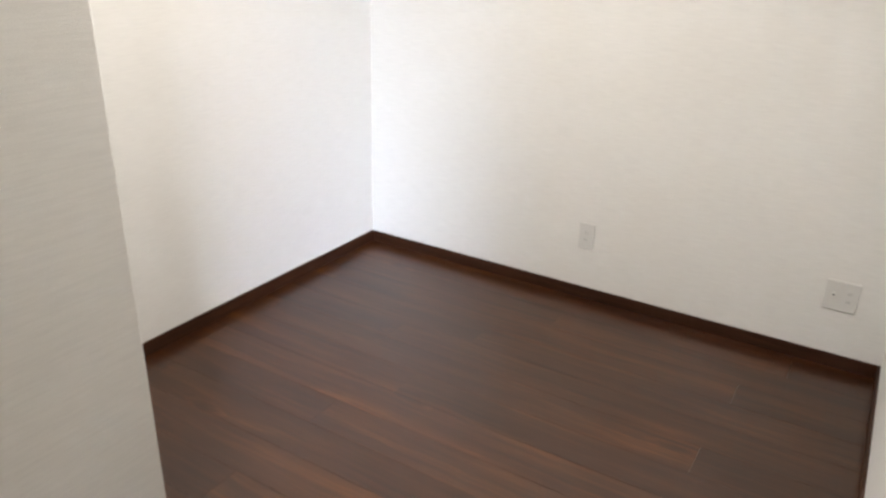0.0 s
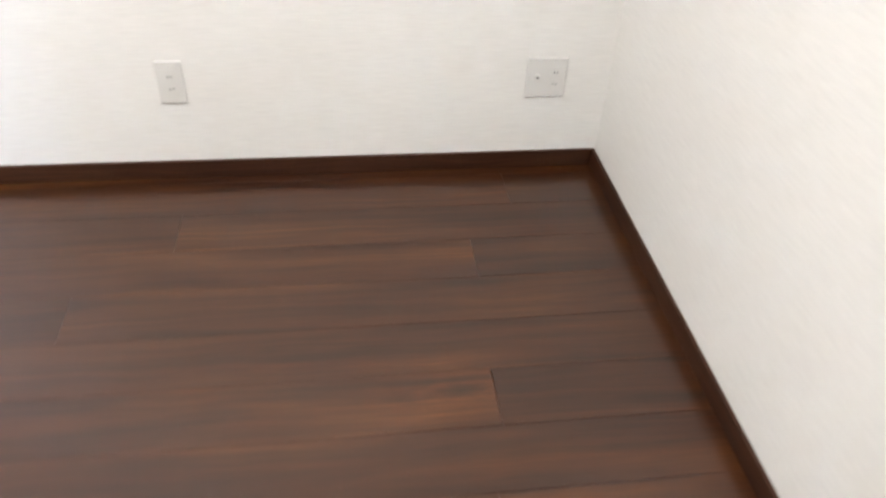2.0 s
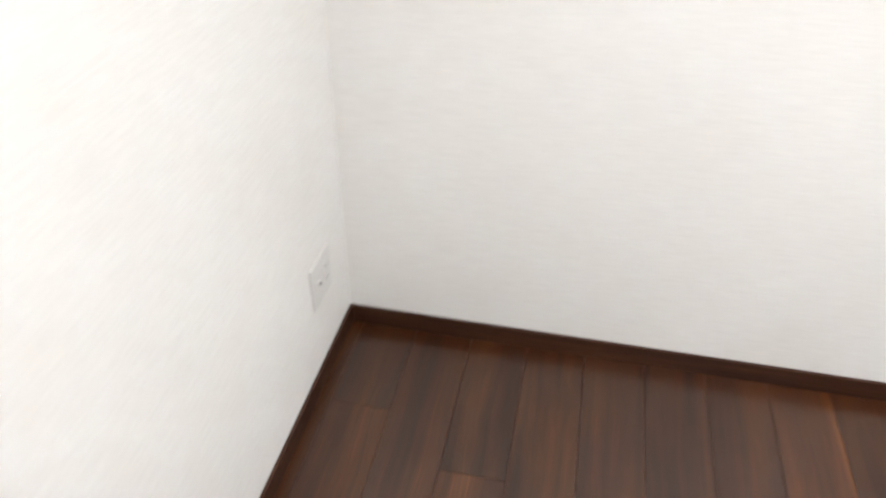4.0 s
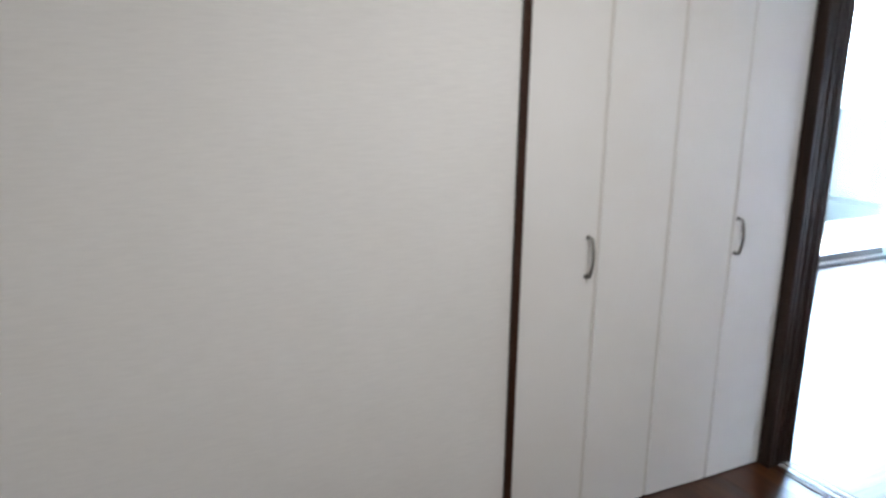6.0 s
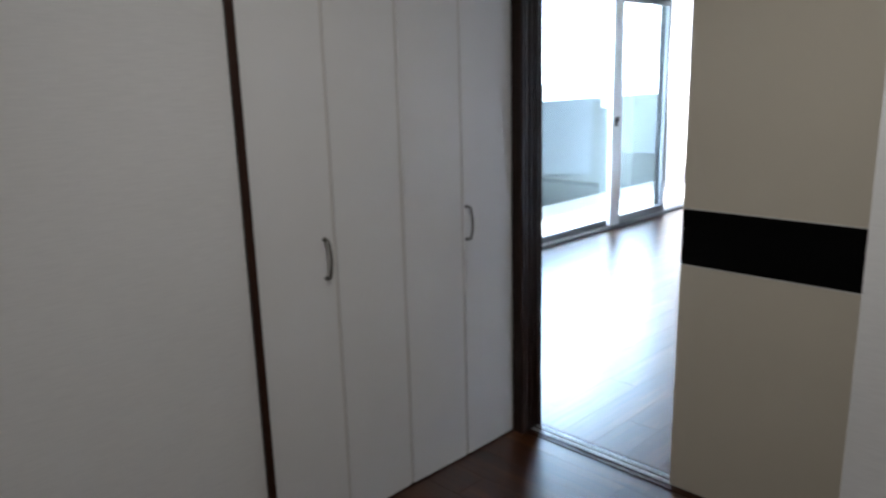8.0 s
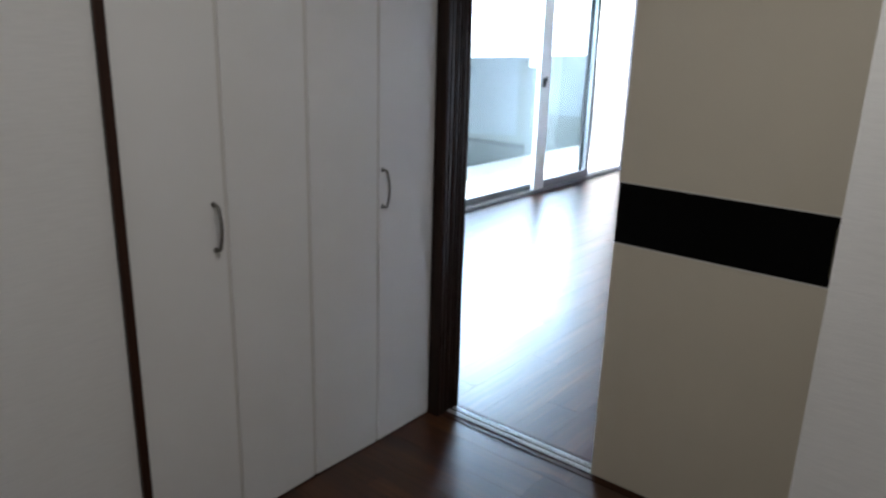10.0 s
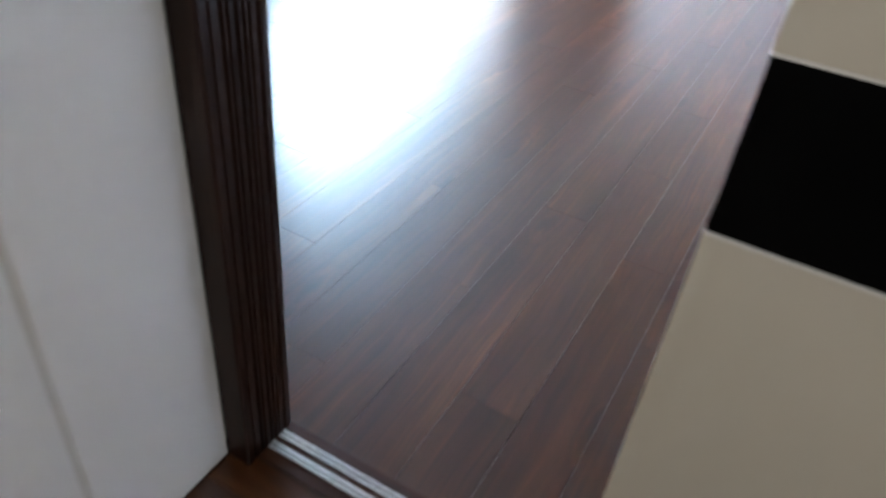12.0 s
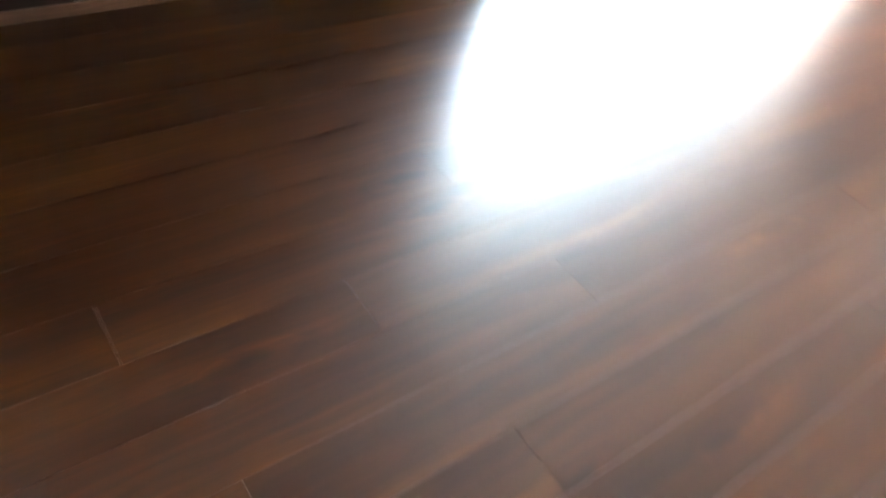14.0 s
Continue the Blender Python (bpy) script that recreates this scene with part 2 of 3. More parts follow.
    return m


WALLPAPER = wallpaper("white_wallpaper", (0.815, 0.80, 0.772))
CEILING = wallpaper("ceiling_paper", (0.82, 0.81, 0.79))
FLOORING = flooring("walnut_flooring", 0.305)
TRIM = wood("dark_stained_trim", (0.009, 0.0036, 0.0020), (0.017, 0.0069, 0.0038), (0.031, 0.0130, 0.0072), 0.40, 60.0, 2.0, 2)
TRIM_X = wood("dark_stained_trim_x", (0.009, 0.0036, 0.0020), (0.017, 0.0069, 0.0038), (0.031, 0.0130, 0.0072), 0.40, 60.0, 2.0, 0)
TRIM_Y = wood("dark_stained_trim_y", (0.009, 0.0036, 0.0020), (0.017, 0.0069, 0.0038), (0.031, 0.0130, 0.0072), 0.40, 60.0, 2.0, 1)
BASE_X = wood("brown_baseboard_x", (0.024, 0.0082, 0.0036), (0.040, 0.0142, 0.0062), (0.062, 0.0235, 0.0105), 0.42, 60.0, 2.0, 0)
BASE_Y = wood("brown_baseboard_y", (0.024, 0.0082, 0.0036), (0.040, 0.0142, 0.0062), (0.062, 0.0235, 0.0105), 0.42, 60.0, 2.0, 1)
TRIM_BROWN = wood("brown_closet_trim", (0.019, 0.0072, 0.0038), (0.032, 0.0122, 0.0064), (0.048, 0.0190, 0.0100), 0.42, 60.0, 2.0, 2)
SILL_WOOD = wood("brown_sill", (0.07, 0.035, 0.02), (0.12, 0.06, 0.035), (0.17, 0.09, 0.055), 0.35, 50.0, 2.0, 0)
SUBFLOOR = plain("joint_shadow", (0.020, 0.010, 0.006), 0.7)
CLOSET_WHITE = plain("white_laminate", (0.80, 0.785, 0.76), 0.42, bump=0.05, bump_scale=90.0, vary=0.03)
JOINT_GREY = plain("grey_laminate_edge", (0.66, 0.635, 0.59), 0.5, vary=0.03)
DOOR_CREAM = plain("cream_laminate", (0.66, 0.60, 0.485), 0.45, bump=0.08, bump_scale=160.0, vary=0.04)
BLACK_GLASS = plain("black_glass", (0.003, 0.003, 0.003), 0.12, vary=0.02, spec=0.04)
CREAM_EDGE = plain("pale_edge_strip", (0.84, 0.81, 0.75), 0.35)
STEEL = plain("brushed_steel", (0.24, 0.23, 0.21), 0.34, metal=1.0, bump_scale=400.0)
BRONZE = plain("dull_bronze", (0.13, 0.12, 0.082), 0.40, metal=1.0)
BRONZE_SHADED = plain("shaded_bronze", (0.050, 0.046, 0.030), 0.45, metal=1.0)
ALUMINIUM = plain("anodised_aluminium", (0.86, 0.87, 0.88), 0.34, metal=0.45, bump_scale=300.0)
RAIL_GROOVE = plain("rail_groove", (0.16, 0.16, 0.16), 0.5, metal=0.6)
SASH = plain("silver_sash", (0.27, 0.285, 0.30), 0.45, metal=0.15, bump_scale=300.0)
RUBBER = plain("black_rubber", (0.015, 0.015, 0.016), 0.6)
PLASTIC = plain("white_plastic", (0.67, 0.66, 0.635), 0.35, vary=0.02)
PLASTIC_DARK = plain("dark_socket", (0.16, 0.16, 0.155), 0.5)
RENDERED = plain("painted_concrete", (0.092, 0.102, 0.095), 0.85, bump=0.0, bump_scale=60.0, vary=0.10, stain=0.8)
RENDERED_PALE = plain("pale_painted_concrete", (0.135, 0.153, 0.160), 0.8, bump=0.0, bump_scale=60.0, vary=0.06, stain=0.8)
WHITE_RENDER = plain("white_render", (0.82, 0.81, 0.79), 0.8, bump=0.4, bump_scale=60.0, vary=0.05)
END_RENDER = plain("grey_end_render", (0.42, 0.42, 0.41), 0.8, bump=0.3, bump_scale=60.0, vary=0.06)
DECK = plain("balcony_screed", (0.58, 0.56, 0.52), 0.8, bump=0.5, bump_scale=80.0, vary=0.10)
EARTH = plain("distant_ground", (0.16, 0.17, 0.13), 0.95, vary=0.4, stain=0.05)

GLASS, gt, gb = nodes("window_glass")
clear = gt.nodes.new("ShaderNodeBsdfTransparent")
clear.inputs["Color"].default_value = (0.86, 0.945, 0.965, 1)
shine = gt.nodes.new("ShaderNodeBsdfGlossy")
shine.inputs["Roughness"].default_value = 0.02
glaze = gt.nodes.new("ShaderNodeMixShader")
glaze.inputs["Fac"].default_value = 0.07
gt.links.new(clear.outputs["BSDF"], glaze.inputs[1])
gt.links.new(shine.outputs["BSDF"], glaze.inputs[2])
gt.links.new(glaze.outputs["Shader"], gt.nodes["Material Output"].inputs["Surface"])
gt.nodes.remove(gb)

# ---- building helpers ----
BASE = {}


def finish(ob, bm, material):
    bmesh.ops.recalc_face_normals(bm, faces=bm.faces)
    bm.to_mesh(ob.data)
    bm.free()
    ob.data.materials.append(material)
    return ob


def thing(name, base, label, category, group="", kind=""):
    """An empty at the thing's base, which carries its parts."""
    ob = new(name)
    ob.location = base
    BASE[ob] = Vector(base)
    return tagged(ob, label, category, group, kind)


def part(name, bm, material, parent, label=""):
    """One mesh under a thing or under a part; its corners are given in the world."""
    ob = new(name, bpy.data.meshes.new(name))
    ob.parent = parent
    BASE[ob] = BASE[parent]
    bmesh.ops.translate(bm, verts=bm.verts, vec=-BASE[parent])
    finish(ob, bm, material)
    return tagged(ob, label)


def block(name, bm, material, label, category, kind="structure"):
    """A piece of the setting: one mesh."""
    ob = new(name, bpy.data.meshes.new(name))
    BASE[ob] = Vector((0, 0, 0))
    finish(ob, bm, material)
    return tagged(ob, label, category, "", kind)


def box(x0, x1, y0, y1, z0, z1, bevel=0.0, bm=None):
    bm = bm or bmesh.new()
    verts = [bm.verts.new((x, y, z)) for x in (x0, x1) for y in (y0, y1) for z in (z0, z1)]
    faces = [(0, 1, 3, 2), (4, 6, 7, 5), (0, 4, 5, 1), (2, 3, 7, 6), (0, 2, 6, 4), (1, 5, 7, 3)]
    made = [bm.faces.new([verts[i] for i in f]) for f in faces]
    if bevel:
        edges = list({e for f in made for e in f.edges})
        bmesh.ops.bevel(bm, geom=edges, offset=bevel, segments=2, affect='EDGES', profile=0.5)
    return bm


def prism(outline, z0, z1, bm=None):
    """A plan outline drawn up from z0 to z1."""
    bm = bm or bmesh.new()
    low = [bm.verts.new((x, y, z0)) for x, y in outline]
    top = [bm.verts.new((x, y, z1)) for x, y in outline]
    n = len(outline)
    for i in range(n):
        bm.faces.new((low[i], low[(i + 1) % n], top[(i + 1) % n], top[i]))
    bm.faces.new(low[::-1])
    bm.faces.new(top)
    return bm


def tube(points, rx, ry, sides=10, bm=None):
    """A bar of oval section along a bent line."""
    bm = bm or bmesh.new()
    pts = [Vector(p) for p in points]
    rings = []
    for i, p in enumerate(pts):
        d = (pts[min(i + 1, len(pts) - 1)] - pts[max(i - 1, 0)]).normalized()
        u = Vector((1, 0, 0))
        u = (u - d * u.dot(d)).normalized()
        v = d.cross(u)
        rings.append([bm.verts.new(p + u * rx * math.cos(a) + v * ry * math.sin(a))
                      for a in [2 * math.pi * k / sides for k in range(sides)]])
    for a, b in zip(rings, rings[1:]):
        for k in range(sides):
            f = bm.faces.new((a[k], a[(k + 1) % sides], b[(k + 1) % sides], b[k]))
            f.smooth = True
    bm.faces.new(rings[0][::-1])
    bm.faces.new(rings[-1])
    return bm


def disc(x, y, z, radius, depth, axis, sides=16):
    """A short round stud that points along an axis (0 is x, 1 is y)."""
    bm = bmesh.new()
    bmesh.ops.create_cone(bm, cap_ends=True, segments=sides, radius1=radius, radius2=radius * 0.9, depth=depth)
    turn = Matrix.Rotation(radians(90), 4, 'Y' if axis == 0 else 'X')
    bmesh.ops.transform(bm, matrix=Matrix.Translation((x, y, z)) @ turn, verts=bm.verts)
    return bm


# ---- structure: bedroom ----
CEIL = 2.40
SOUTH = -2.385
HEAD = 2.03
block("wall_west", box(-0.12, 0, SOUTH - 0.1, 0.12, 0, CEIL), WALLPAPER, "white wallpapered bedroom wall with two outlet plates", "wall")
block("wall_south", box(0, 2.07, SOUTH - 0.1, SOUTH, 0, CEIL), WALLPAPER, "white wallpapered wall at the end of the bedroom", "wall")
block("wall_corner_block", box(2.07, 2.80, SOUTH - 0.1, -1.43, 0, CEIL, 0.004), WALLPAPER, "white wallpapered wall corner jutting into the bedroom", "wall")
block("wall_north", box(0, 1.484, 0, 0.12, 0, CEIL), WALLPAPER, "white wallpapered wall beside the closet", "wall")
block("wall_over_closet", box(1.484, 2.68, 0, 0.12, 2.26, CEIL), WALLPAPER, "white wallpapered strip above the closet doors", "wall")
block("wall_over_door", box(2.68, 2.80, -1.43, 0.0, HEAD + 0.035, CEIL), WALLPAPER, "white wallpapered wall above the sliding door", "wall")
block("closet_back_wall", box(1.384, 2.70, 0.66, 0.76, 0, CEIL), WALLPAPER, "plain white back wall inside the closet", "wall")
block("closet_side_wall", box(1.384, 1.484, 0.12, 0.66, 0, CEIL), WALLPAPER, "plain white side wall inside the closet", "wall")
block("ceiling", box(-0.12, 2.80, SOUTH - 0.1, 0.76, CEIL, CEIL + 0.1), CEILING, "white papered bedroom ceiling", "ceiling")

# ---- structure: living room ----
NORTH = 1.93
EAST = 8.74
LSOUTH = -2.6
WX0, WX1, WTOP = 5.06, 8.50, 2.26
block("wall_living_west", box(2.70, 2.80, 0.0, NORTH + 0.13, 0, CEIL), WALLPAPER, "white wallpapered living room wall beside the sliding door", "wall")
block("wall_living_south", box(2.70, EAST + 0.1, LSOUTH - 0.1, LSOUTH, 0, CEIL), WALLPAPER, "white wallpapered wall of the living room", "wall")
block("wall_living_corner", box(2.70, 2.80, LSOUTH, SOUTH - 0.1, 0, CEIL), WALLPAPER, "short white wallpapered wall of the living room", "wall")
block("wall_living_east", box(EAST, EAST + 0.1, LSOUTH, NORTH + 0.13, 0, CEIL), WALLPAPER, "white wallpapered far wall of the living room", "wall")
block("wall_window_side", box(2.80, WX0, NORTH, NORTH + 0.13, 0, CEIL), WALLPAPER, "white wallpapered wall beside the balcony window", "wall")
block("wall_window_end", box(WX1, EAST, NORTH, NORTH + 0.13, 0, CEIL), WALLPAPER, "narrow white wall between window and corner", "wall")
block("wall_over_window", box(WX0, WX1, NORTH, NORTH + 0.13, WTOP, CEIL), WALLPAPER, "white wallpapered wall above the balcony window", "wall")
# unseen wall above, added to keep sky light off the balcony wall
block("wall_unseen_facade", box(2.4, 10.0, NORTH, NORTH + 0.13, CEIL + 0.1, 9.0), WHITE_RENDER, "white rendered outer wall above the window, unseen, blocks sky light", "wall")
block("ceiling_living", box(2.80, EAST + 0.1, LSOUTH - 0.1, NORTH + 0.13, CEIL, CEIL + 0.1), CEILING, "white papered living room ceiling", "ceiling")

# ---- baseboards ----
HB, TB = 0.058, 0.009


def baseboard(x0, x1, y0, y1, material, label="dark brown wooden baseboard along a white wall"):
    block("baseboard", box(x0, x1, y0, y1, 0.0, HB, 0.002), material, label, "baseboard")


baseboard(0, TB, SOUTH + TB, -TB, BASE_Y)
baseboard(0, 2.07 - TB, SOUTH, SOUTH + TB, BASE_X)
baseboard(0, 1.484, -TB, 0, BASE_X)
baseboard(2.07 - TB, 2.07, SOUTH, -1.43 + TB, BASE_Y)
baseboard(2.07, 2.674, -1.43, -1.43 + TB, BASE_X)
baseboard(2.80, 2.80 + TB, 0.004, NORTH - 0.016, BASE_Y)
baseboard(2.80, 2.80 + TB, LSOUTH + TB, -1.434, BASE_Y)
baseboard(2.80 + TB, EAST - TB, LSOUTH, LSOUTH + TB, BASE_X)
baseboard(EAST - TB, EAST, LSOUTH + TB, 0.86, BASE_Y)

# ---- closet: dark trim, folding doors ----
block("trim", box(1.484, 1.509, -0.014, 0.10, 0, 2.285, 0.002), TRIM_BROWN, "narrow dark brown upright trim beside the closet", "trim")
block("trim", box(1.509, 2.674, -0.014, 0.10, 2.26, 2.285, 0.002), TRIM_X, "narrow dark brown head trim above the closet doors", "trim")


def closet_leaf(xa, ya, xb, yb, parent, inset_a=0.0065, inset_b=0.0065):
    """One flat leaf between two upright edges given in plan."""
    a, b = Vector((xa, ya, 0)), Vector((xb, yb, 0))
    d = (b - a).normalized()
    n = Vector((-d.y, d.x, 0)) * 0.021
    a, b = a + d * inset_a, b - d * inset_b
    bm = prism([(p.x, p.y) for p in (a, b, b + n, a + n)], 0.005, 2.255)
    edges = [e for e in bm.edges]
    bmesh.ops.bevel(bm, geom=edges, offset=0.0028, segments=3, affect='EDGES', profile=0.5)
    return part("leaf", bm, CLOSET_WHITE, parent)


def bow_handle(x, y, z0, z1, parent):
    """An arched bar on two feet that stands out from the leaf."""
    pts = [(x, y, z0 + 0.006), (x, y - 0.017, z0 + 0.006), (x, y - 0.022, z0 + 0.010)]
    for k in range(1, 12):
        u = k / 12
        pts.append((x, y - 0.022 - 0.011 * math.sin(math.pi * u), z0 + 0.010 + (z1 - z0 - 0.020) * u))
    pts += [(x, y - 0.022, z1 - 0.010), (x, y - 0.017, z1 - 0.006), (x, y, z1 - 0.006)]
    handle = part("handle", tube(pts, 0.0055, 0.0035), STEEL, parent, "arched brushed steel pull handle")
    for z in (z0 + 0.006, z1 - 0.006):
        part("foot", disc(x, y - 0.002, z, 0.0075, 0.004, 1), STEEL, handle)


def joint_strip(x, y, parent):
    """The set-back strip that closes the joint between two leaves."""
    part("joint_strip", box(x - 0.0085, x + 0.0085, y + 0.0052, y + 0.017, 0.006, 2.254), JOINT_GREY, parent, "pale grey recessed strip between the leaves")


FOLD1, MEET, FOLD2 = 1.797, 2.091, 2.385
left_pair = thing("closet_door", (1.65, 0, 0), "white folding closet door beside the bedroom wall, closed", "closet door", "folding closet doors")
leaf_a = closet_leaf(1.511, 0.000, FOLD1, -0.004, left_pair, 0.002)
leaf_b = closet_leaf(FOLD1, -0.004, MEET - 0.001, 0.001, left_pair)
joint_strip(FOLD1, -0.003, left_pair)
joint_strip(MEET, 0.002, left_pair)
bow_handle(1.757, -0.0034, 0.872, 1.010, leaf_a)
right_pair = thing("closet_door", (2.38, 0, 0), "white folding closet door beside the door frame, closed", "closet door", "folding closet doors")
leaf_c = closet_leaf(MEET + 0.001, 0.001, FOLD2, -0.003, right_pair)
leaf_d = closet_leaf(FOLD2, -0.003, 2.673, 0.000, right_pair, 0.0065, 0.001)
joint_strip(FOLD2, -0.002, right_pair)
bow_handle(2.405, -0.0030, 0.886, 1.022, leaf_d)

# ---- door frame between the two rooms ----
frame_thing = thing("door_frame", (2.74, -0.7, 0), "dark brown grooved wooden frame of the sliding door", "door frame")
JX0, JX1 = 2.674, 2.806
left_face = -0.052
profile = [(JX0, 0.0), (JX0, left_face + 0.004), (JX0 + 0.004, left_face)]
for gx, w, d in ((2.694, 0.003, 0.003), (2.716, 0.004, 0.008), (2.727, 0.0035, 0.004), (2.744, 0.004, 0.008), (2.757, 0.004, 0.008), (2.768, 0.0035, 0.004), (2.786, 0.004, 0.008)):
    profile += [(gx - w, left_face), (gx - w * 0.5, left_face + d), (gx + w * 0.5, left_face + d), (gx + w, left_face)]
profile += [(JX1 - 0.003, left_face), (JX1, left_face + 0.003), (JX1, 0.0)]
part("jamb", prism(profile, 0.0, HEAD), TRIM, frame_thing)
part("jamb", box(JX0, JX1, -1.43, -1.398, 0, HEAD, 0.002), TRIM, frame_thing)
part("head", box(JX0, JX1, -1.43, 0.0, HEAD, HEAD + 0.033, 0.002), TRIM_Y, frame_thing)
track = thing("door_track", (2.755, -0.7, 0), "dark threshold board with two bright aluminium door rails", "door track")
part("threshold", box(2.6995, 2.806, -1.398, left_face, 0.0, 0.0035, 0.001), BASE_Y, track)
for rx in (2.7375, 2.7705):
    rail = part("rail", box(rx - 0.0085, rx + 0.0085, -1.398, left_face - 0.002, 0.0035, 0.0046), RAIL_GROOVE, track, "dull grey groove of a sliding rail")
    for s in (-1, 1):
        part("rib", box(rx + s * 0.0060 - 0.0021, rx + s * 0.0060 + 0.0021, -1.398, left_face - 0.002, 0.0046, 0.0085, 0.0007), ALUMINIUM, rail, "bright aluminium rib")

# ---- the sliding door, pushed half open ----
DX0, DX1, DY0, DY1 = 2.721, 2.753, -1.392, -0.702
door = thing("sliding_door", (2.737, -1.05, 0.01), "cream sliding door with a glossy black band, half open", "sliding door")
part("lower_panel", box(DX0, DX1, DY0, DY1, 0.010, 0.8425, 0.0012), DOOR_CREAM, door)
part("upper_panel", box(DX0, DX1, DY0, DY1, 1.041, HEAD - 0.008, 0.0012), DOOR_CREAM, door)
band = part("band", box(DX0 + 0.0015, DX1 - 0.0015, DY0 + 0.001, DY1 - 0.001, 0.846, 1.0375), BLACK_GLASS, door, "glossy black glass band")
for z in (0.8425, 1.0375):
    part("edging", box(DX0 - 0.0012, DX1 + 0.0012, DY0, DY1, z, z + 0.0035), CREAM_EDGE, door, "thin pale edging strip")
PY0, PY1, PZ0, PZ1 = -1.358, -1.314, 0.874, 1.008
# darker bronze inside the rims paints the shade of the recess
pull = part("pull", box(DX0 - 0.0015, DX0 + 0.0017, PY0, PY1, PZ0, PZ1, 0.0006), BRONZE_SHADED, door, "dull bronze recessed door pull")
for y0, y1, z0, z1 in ((PY0, PY0 + 0.007, PZ0, PZ1), (PY1 - 0.007, PY1, PZ0, PZ1), (PY0 + 0.007, PY1 - 0.007, PZ0, PZ0 + 0.012), (PY0 + 0.007, PY1 - 0.007, PZ1 - 0.012, PZ1)):
    part("rim", box(DX0 - 0.004, DX0 - 0.0015, y0, y1, z0, z1, 0.0008), BRONZE, pull)

# ---- flat round light on the bedroom ceiling, inferred and out of view ----
bm = bmesh.new()
bmesh.ops.create_cone(bm, cap_ends=True, segments=40, radius1=0.24, radius2=0.25, depth=0.07)
bmesh.ops.translate(bm, verts=bm.verts, vec=(1.42, -1.24, 2.365))
lamp_thing = thing("ceiling_light", (1.42, -1.24, 2.40), "flat round white acrylic ceiling light, inferred and out of view", "ceiling light")
part("shade", bm, PLASTIC, lamp_thing)

# ---- outlet plates on the west wall ----


def outlet(y, z, w, h, label, jack):
    plate = thing("wall_outlet", (0, y, z), label, "outlet", "outlet plates")
    bm = box(0.0, 0.0075, y - w / 2, y + w / 2, z - h / 2, z + h / 2, 0.003)
    part("plate", bm, PLASTIC, plate)
    gang = [y] if w < 0.1 else [y - 0.026, y + 0.026]
    for i, gy in enumerate(gang):
        if jack and i == 0:
            ring = part("jack", disc(0.009, gy, z + 0.004, 0.0085, 0.006, 0), PLASTIC, plate, "small round aerial jack")
            part("pin", disc(0.0125, gy, z + 0.004, 0.004, 0.003, 0), PLASTIC_DARK, ring)
        else:
            insert = part("insert", box(0.0075, 0.0092, gy - 0.011, gy + 0.011, z - 0.033, z + 0.033, 0.0006), PLASTIC, plate)
            for sz in (-0.017, 0.017):
                for sy in (-0.0045, 0.0045):
                    part("slot", box(0.0092, 0.0096, gy + sy - 0.001, gy + sy + 0.001, z + sz - 0.004, z + sz + 0.004), PLASTIC_DARK, insert)


outlet(-1.203, 0.302, 0.070, 0.120, "small white plastic outlet plate low on the wall", False)
outlet(-0.187, 0.298, 0.116, 0.120, "wide white plastic outlet plate with a small round aerial jack", True)

# ---- balcony window ----
window = thing("window_1", (6.78, 2.0, 0), "tall silver aluminium balcony window, slid partly open", "window", kind="structure")
FY0, FY1 = 1.945, 2.045
part("window_frame", box(WX0 + 0.03, WX1 - 0.03, FY0, FY1, 0.0, 0.022, 0.002), SASH, window)
part("window_frame", box(WX0 + 0.03, WX1 - 0.03, FY0, FY1, WTOP - 0.03, WTOP, 0.002), SASH, window)
part("window_frame", box(WX0, WX0 + 0.03, FY0, FY1, 0.0, WTOP, 0.002), SASH, window)
part("window_frame", box(WX1 - 0.03, WX1, FY0, FY1, 0.0, WTOP, 0.002), SASH, window)
part("gasket", box(WX1 - 0.085, WX1 - 0.0305, 1.975, 2.02, 0.022, WTOP - 0.03), RUBBER, window)
part("sill_rail", box(WX0 + 0.03, WX1 - 0.03, 1.966, 1.970, 0.022, 0.034), ALUMINIUM, window)
part("sill_rail", box(WX0 + 0.03, WX1 - 0.03, 2.006, 2.010, 0.022, 0.034), ALUMINIUM, window)


def sash(x0, x1, y0, y1, stile_l, stile_r, bottom, top, edge=SASH):
    leaf = part("sash", box(x0, x0 + stile_l, y0, y1, 0.034, WTOP - 0.032, 0.004), edge, window)
    part("stile", box(x1 - stile_r, x1, y0, y1, 0.034, WTOP - 0.032, 0.002), SASH, leaf)
    part("bottom_rail", box(x0 + stile_l, x1 - stile_r, y0, y1, 0.034, 0.034 + bottom, 0.002), SASH, leaf)
    part("top_rail", box(x0 + stile_l, x1 - stile_r, y0, y1, WTOP - 0.032 - top, WTOP - 0.032, 0.002), SASH, leaf)
    ym = (y0 + y1) / 2
    pane = part("pane", box(x0 + stile_l - 0.004, x1 - stile_r + 0.004, ym - 0.003, ym + 0.003, 0.030 + bottom, WTOP - 0.028 - top), GLASS, leaf)
    pane.visible_shadow = False
    return leaf


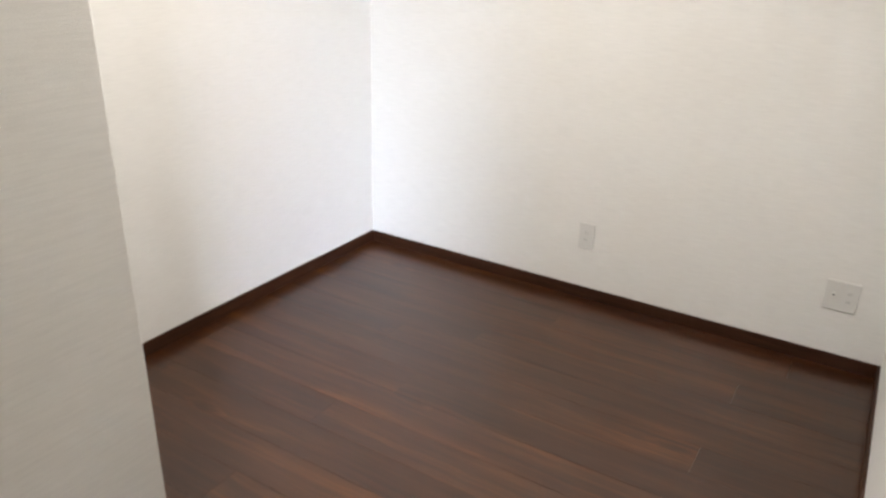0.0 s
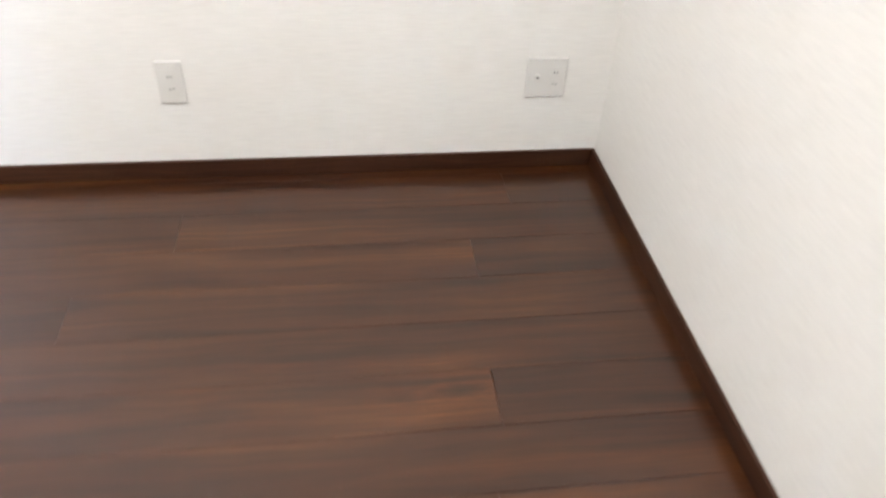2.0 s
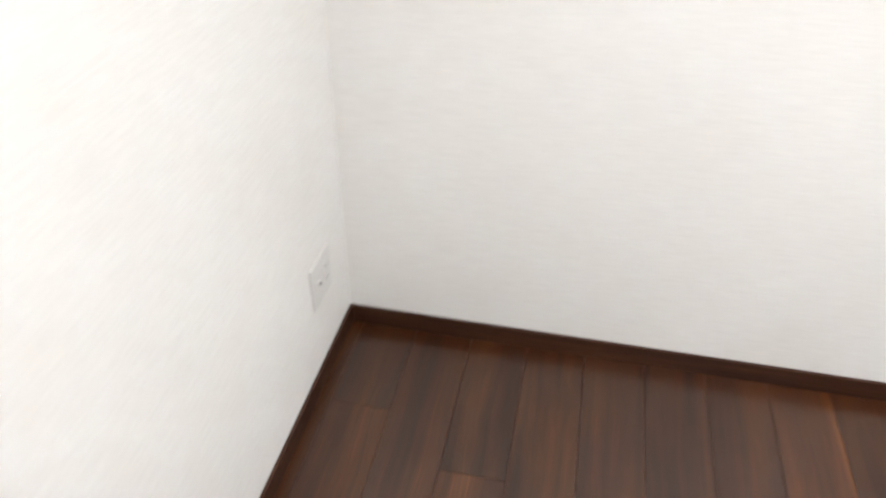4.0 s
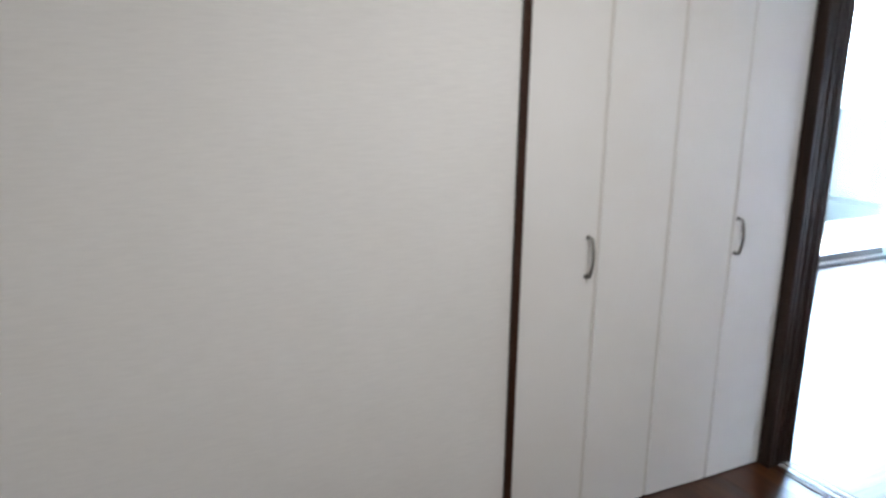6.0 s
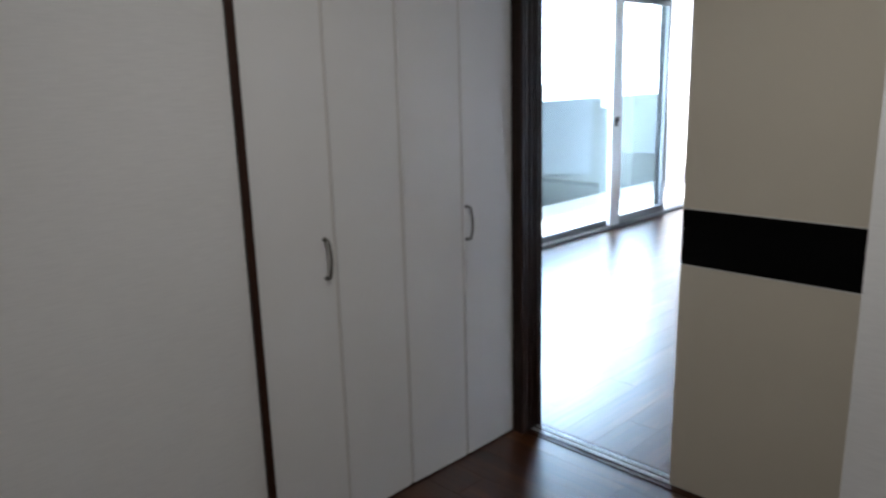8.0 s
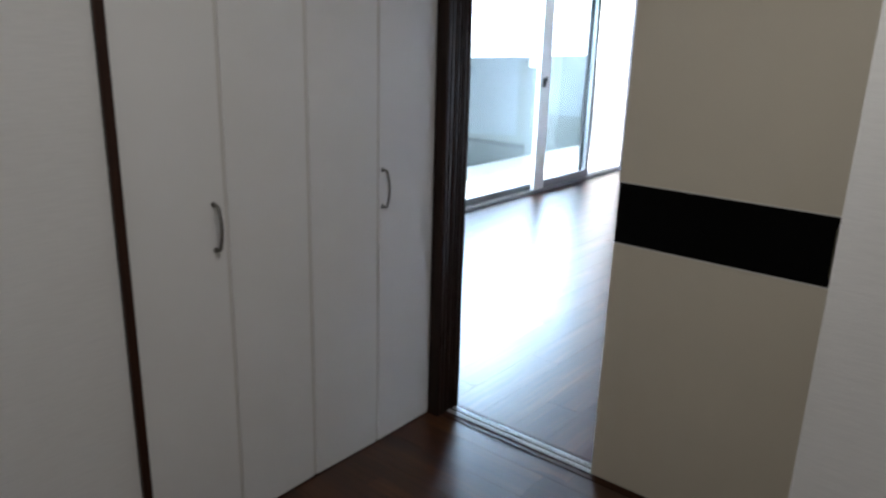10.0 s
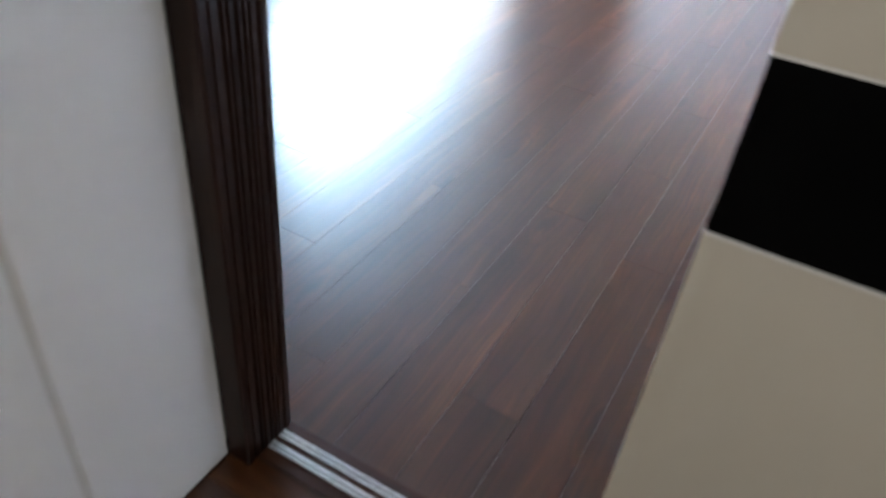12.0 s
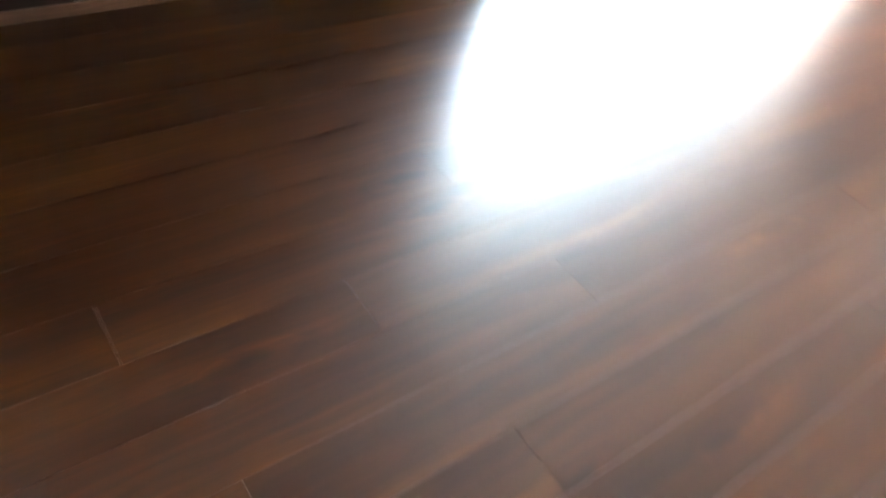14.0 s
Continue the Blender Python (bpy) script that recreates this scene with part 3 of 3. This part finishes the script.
sash(WX0 + 0.03, 6.640, 1.992, 2.022, 0.045, 0.060, 0.055, 0.045)
# left stile gets brighter aluminium to paint in sky light on its edge
inner = sash(6.475, 7.520, 1.940, 1.984, 0.170, 0.055, 0.075, 0.115, ALUMINIUM)
lock = part("lock", box(6.512, 6.552, 1.924, 1.940, 0.990, 1.072, 0.005), RUBBER, inner, "black crescent window lock")
part("lever", tube([(6.532, 1.926, 1.035), (6.534, 1.910, 1.035), (6.532, 1.906, 1.060), (6.528, 1.906, 1.085)], 0.008, 0.006), RUBBER, lock)
part("stile", box(7.440, 7.500, 1.992, 2.022, 0.034, WTOP - 0.032, 0.002), SASH, window)
part("gasket", box(7.432, 7.4395, 1.998, 2.016, 0.034, WTOP - 0.032), RUBBER, window)
block("trim", box(WX1, WX1 + 0.055, NORTH - 0.012, NORTH, 0, WTOP + 0.05, 0.002), WHITE_RENDER, "narrow pale upright trim beside the balcony window", "trim")
block("trim", box(WX0 - 0.03, WX0, NORTH - 0.012, NORTH, 0, WTOP + 0.05, 0.002), TRIM, "narrow dark upright trim beside the balcony window", "trim")

# dark storage doors on the window wall
store = thing("storage_door", (3.9, NORTH, 0), "dark brown wooden storage doors on a brown wooden sill", "storage door")
part("sill", box(2.815, 4.99, NORTH - 0.014, NORTH - 0.001, 0.0, 0.036, 0.002), SILL_WOOD, store, "lighter brown wooden sill")
for x0, x1 in ((2.815, 3.538), (3.541, 4.264), (4.267, 4.99)):
    part("panel", box(x0, x1, NORTH - 0.010, NORTH - 0.001, 0.037, 2.03, 0.002), TRIM, store)

# dark door at the far end of the living room
far_door = thing("sliding_door", (EAST - 0.02, 1.4, 0), "dark brown wooden sliding door beside the balcony window", "sliding door")
part("panel", box(EAST - 0.035, EAST - 0.002, 0.88, NORTH - 0.035, 0.008, 2.03, 0.003), TRIM, far_door)
part("jamb", box(EAST - 0.115, EAST, NORTH - 0.033, NORTH - 0.002, 0, 2.06, 0.002), TRIM, far_door)
part("pull", box(EAST - 0.041, EAST - 0.035, 1.80, 1.85, 0.28, 0.41, 0.002), PLASTIC, far_door, "small pale door pull")

# ---- balcony and outdoors ----
block("balcony_floor", box(2.4, 9.9, NORTH + 0.13, 3.34, -0.25, -0.03), DECK, "sunlit pale concrete balcony floor", "balcony floor")
parapet = thing("balcony_wall", (6.2, 3.4, -0.03), "grey painted concrete balcony wall with paler slant-edged pieces", "balcony wall", kind="structure")
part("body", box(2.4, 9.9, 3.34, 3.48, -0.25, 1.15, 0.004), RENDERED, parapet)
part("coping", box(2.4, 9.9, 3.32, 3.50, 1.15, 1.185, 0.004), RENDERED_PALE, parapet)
# raised paler pieces whose lower edge slants down along the wall
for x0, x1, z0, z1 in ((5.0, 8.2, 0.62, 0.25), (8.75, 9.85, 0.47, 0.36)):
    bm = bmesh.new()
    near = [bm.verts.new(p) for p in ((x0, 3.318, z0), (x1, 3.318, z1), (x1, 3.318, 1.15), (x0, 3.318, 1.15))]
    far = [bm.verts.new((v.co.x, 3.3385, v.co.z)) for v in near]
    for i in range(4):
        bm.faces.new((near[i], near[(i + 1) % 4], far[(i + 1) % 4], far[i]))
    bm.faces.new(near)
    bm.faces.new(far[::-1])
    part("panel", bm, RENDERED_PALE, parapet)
part("bracket", box(8.42, 8.58, 3.25, 3.338, 1.06, 1.16, 0.006), WHITE_RENDER, parapet)
# unseen slab, inferred from the floor glare's edge; keeps high sky light out
block("unseen_balcony_soffit", box(2.4, 10.0, NORTH + 0.13, 3.42, 2.60, 2.80), WHITE_RENDER, "white rendered slab above the balcony, unseen, blocks the high sky", "balcony slab")
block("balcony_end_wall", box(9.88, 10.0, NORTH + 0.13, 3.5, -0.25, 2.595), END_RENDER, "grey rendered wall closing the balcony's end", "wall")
block("ground", box(-600, 600, -600, 600, -9.3, -9.0), EARTH, "flat distant ground far below the balcony", "ground")

# ---- floors: boards last ----
ROW = 0.1515
BOARD_T = 0.012
board_meshes = {}


def board_mesh(length, width, g):
    key = (round(length, 3), round(width, 3), g)
    if key not in board_meshes:
        c = 0.0002
        me = bpy.data.meshes.new("plank")
        rings = []
        for inset, z in ((g, -BOARD_T), (g, -c), (g + c * 0.8, 0.0)):
            a, b = length / 2 - inset, width / 2 - inset
            rings.append([(-a, -b, z), (a, -b, z), (a, b, z), (-a, b, z)])
        verts = [v for r in rings for v in r]
        faces = []
        for k in (0, 4):
            for i in range(4):
                faces.append((k + i, k + (i + 1) % 4, k + 4 + (i + 1) % 4, k + 4 + i))
        faces.append((8, 9, 10, 11))
        me.from_pydata(verts, [], faces)
        me.materials.append(FLOORING)
        board_meshes[key] = me
    return board_meshes[key]


def lay(parent, along_y, lo, hi, end0, end1, seam, joints, length, rng, gap):
    """Boards in rows between lo and hi, laid from end0 to end1; joints maps a row to one known joint."""
    first = math.floor((lo - seam) / ROW)
    n = 0
    for r in range(first, math.ceil((hi - seam) / ROW)):
        a, b = max(lo, seam + r * ROW), min(hi, seam + (r + 1) * ROW)
        if b - a < 0.01:
            continue
        known = joints.get(r)
        start = (known[0] if known else end0 + rng.random() * length)
        cuts = {round(end0, 4), round(end1, 4)}
        p = start
        while p > end0 + 0.06:
            cuts.add(round(p, 4))
            p -= length
        p = start + length
        while p < end1 - 0.06:
            cuts.add(round(p, 4))
            p += length
        for extra in (known or ())[1:]:
            cuts = {c for c in cuts if abs(c - extra) > 0.3 or c in (round(end0, 4), round(end1, 4))} | {extra}
        cuts = sorted(c for c in cuts if end0 - 1e-3 <= c <= end1 + 1e-3)
        for c0, c1 in zip(cuts, cuts[1:]):
            ob = new("plank", board_mesh(c1 - c0, b - a, gap))
            ob.parent = parent
            mid, cross = (c0 + c1) / 2, (a + b) / 2
            if along_y:
                ob.location = (cross, mid, 0.0)
                ob.rotation_euler = (0, 0, radians(90))
            else:
                ob.location = (mid, cross, 0.0)
            n += 1
    return n


rng = random.Random(7)
floor_bed = block("floor", box(-0.05, 2.74, SOUTH - 0.05, 0.76, -0.09, -0.0125), SUBFLOOR, "dark brown walnut plank floor of the bedroom", "floor")
lay(floor_bed, True, 0.0, 2.698, SOUTH, 0.0, 2.613, {-1: (-0.582,)}, 1.818, rng, 0.0004)
floor_liv = block("floor", box(2.74, EAST, LSOUTH, NORTH + 0.12, -0.09, -0.0125), SUBFLOOR, "glossy dark brown walnut plank floor reflecting the window", "floor")
SEAM = 0.144
known = {-4: (3.085, 4.335), -3: (3.915,), -2: (3.42,), -1: (2.985,), 0: (3.804,), 1: (3.337,), 2: (4.173,), 3: (3.704,), 4: (3.248,), 5: (4.097,), 8: (4.533,)}
lay(floor_liv, False, LSOUTH, NORTH + 0.012, 2.806, EAST, SEAM, known, 1.818, rng, 0.00055)
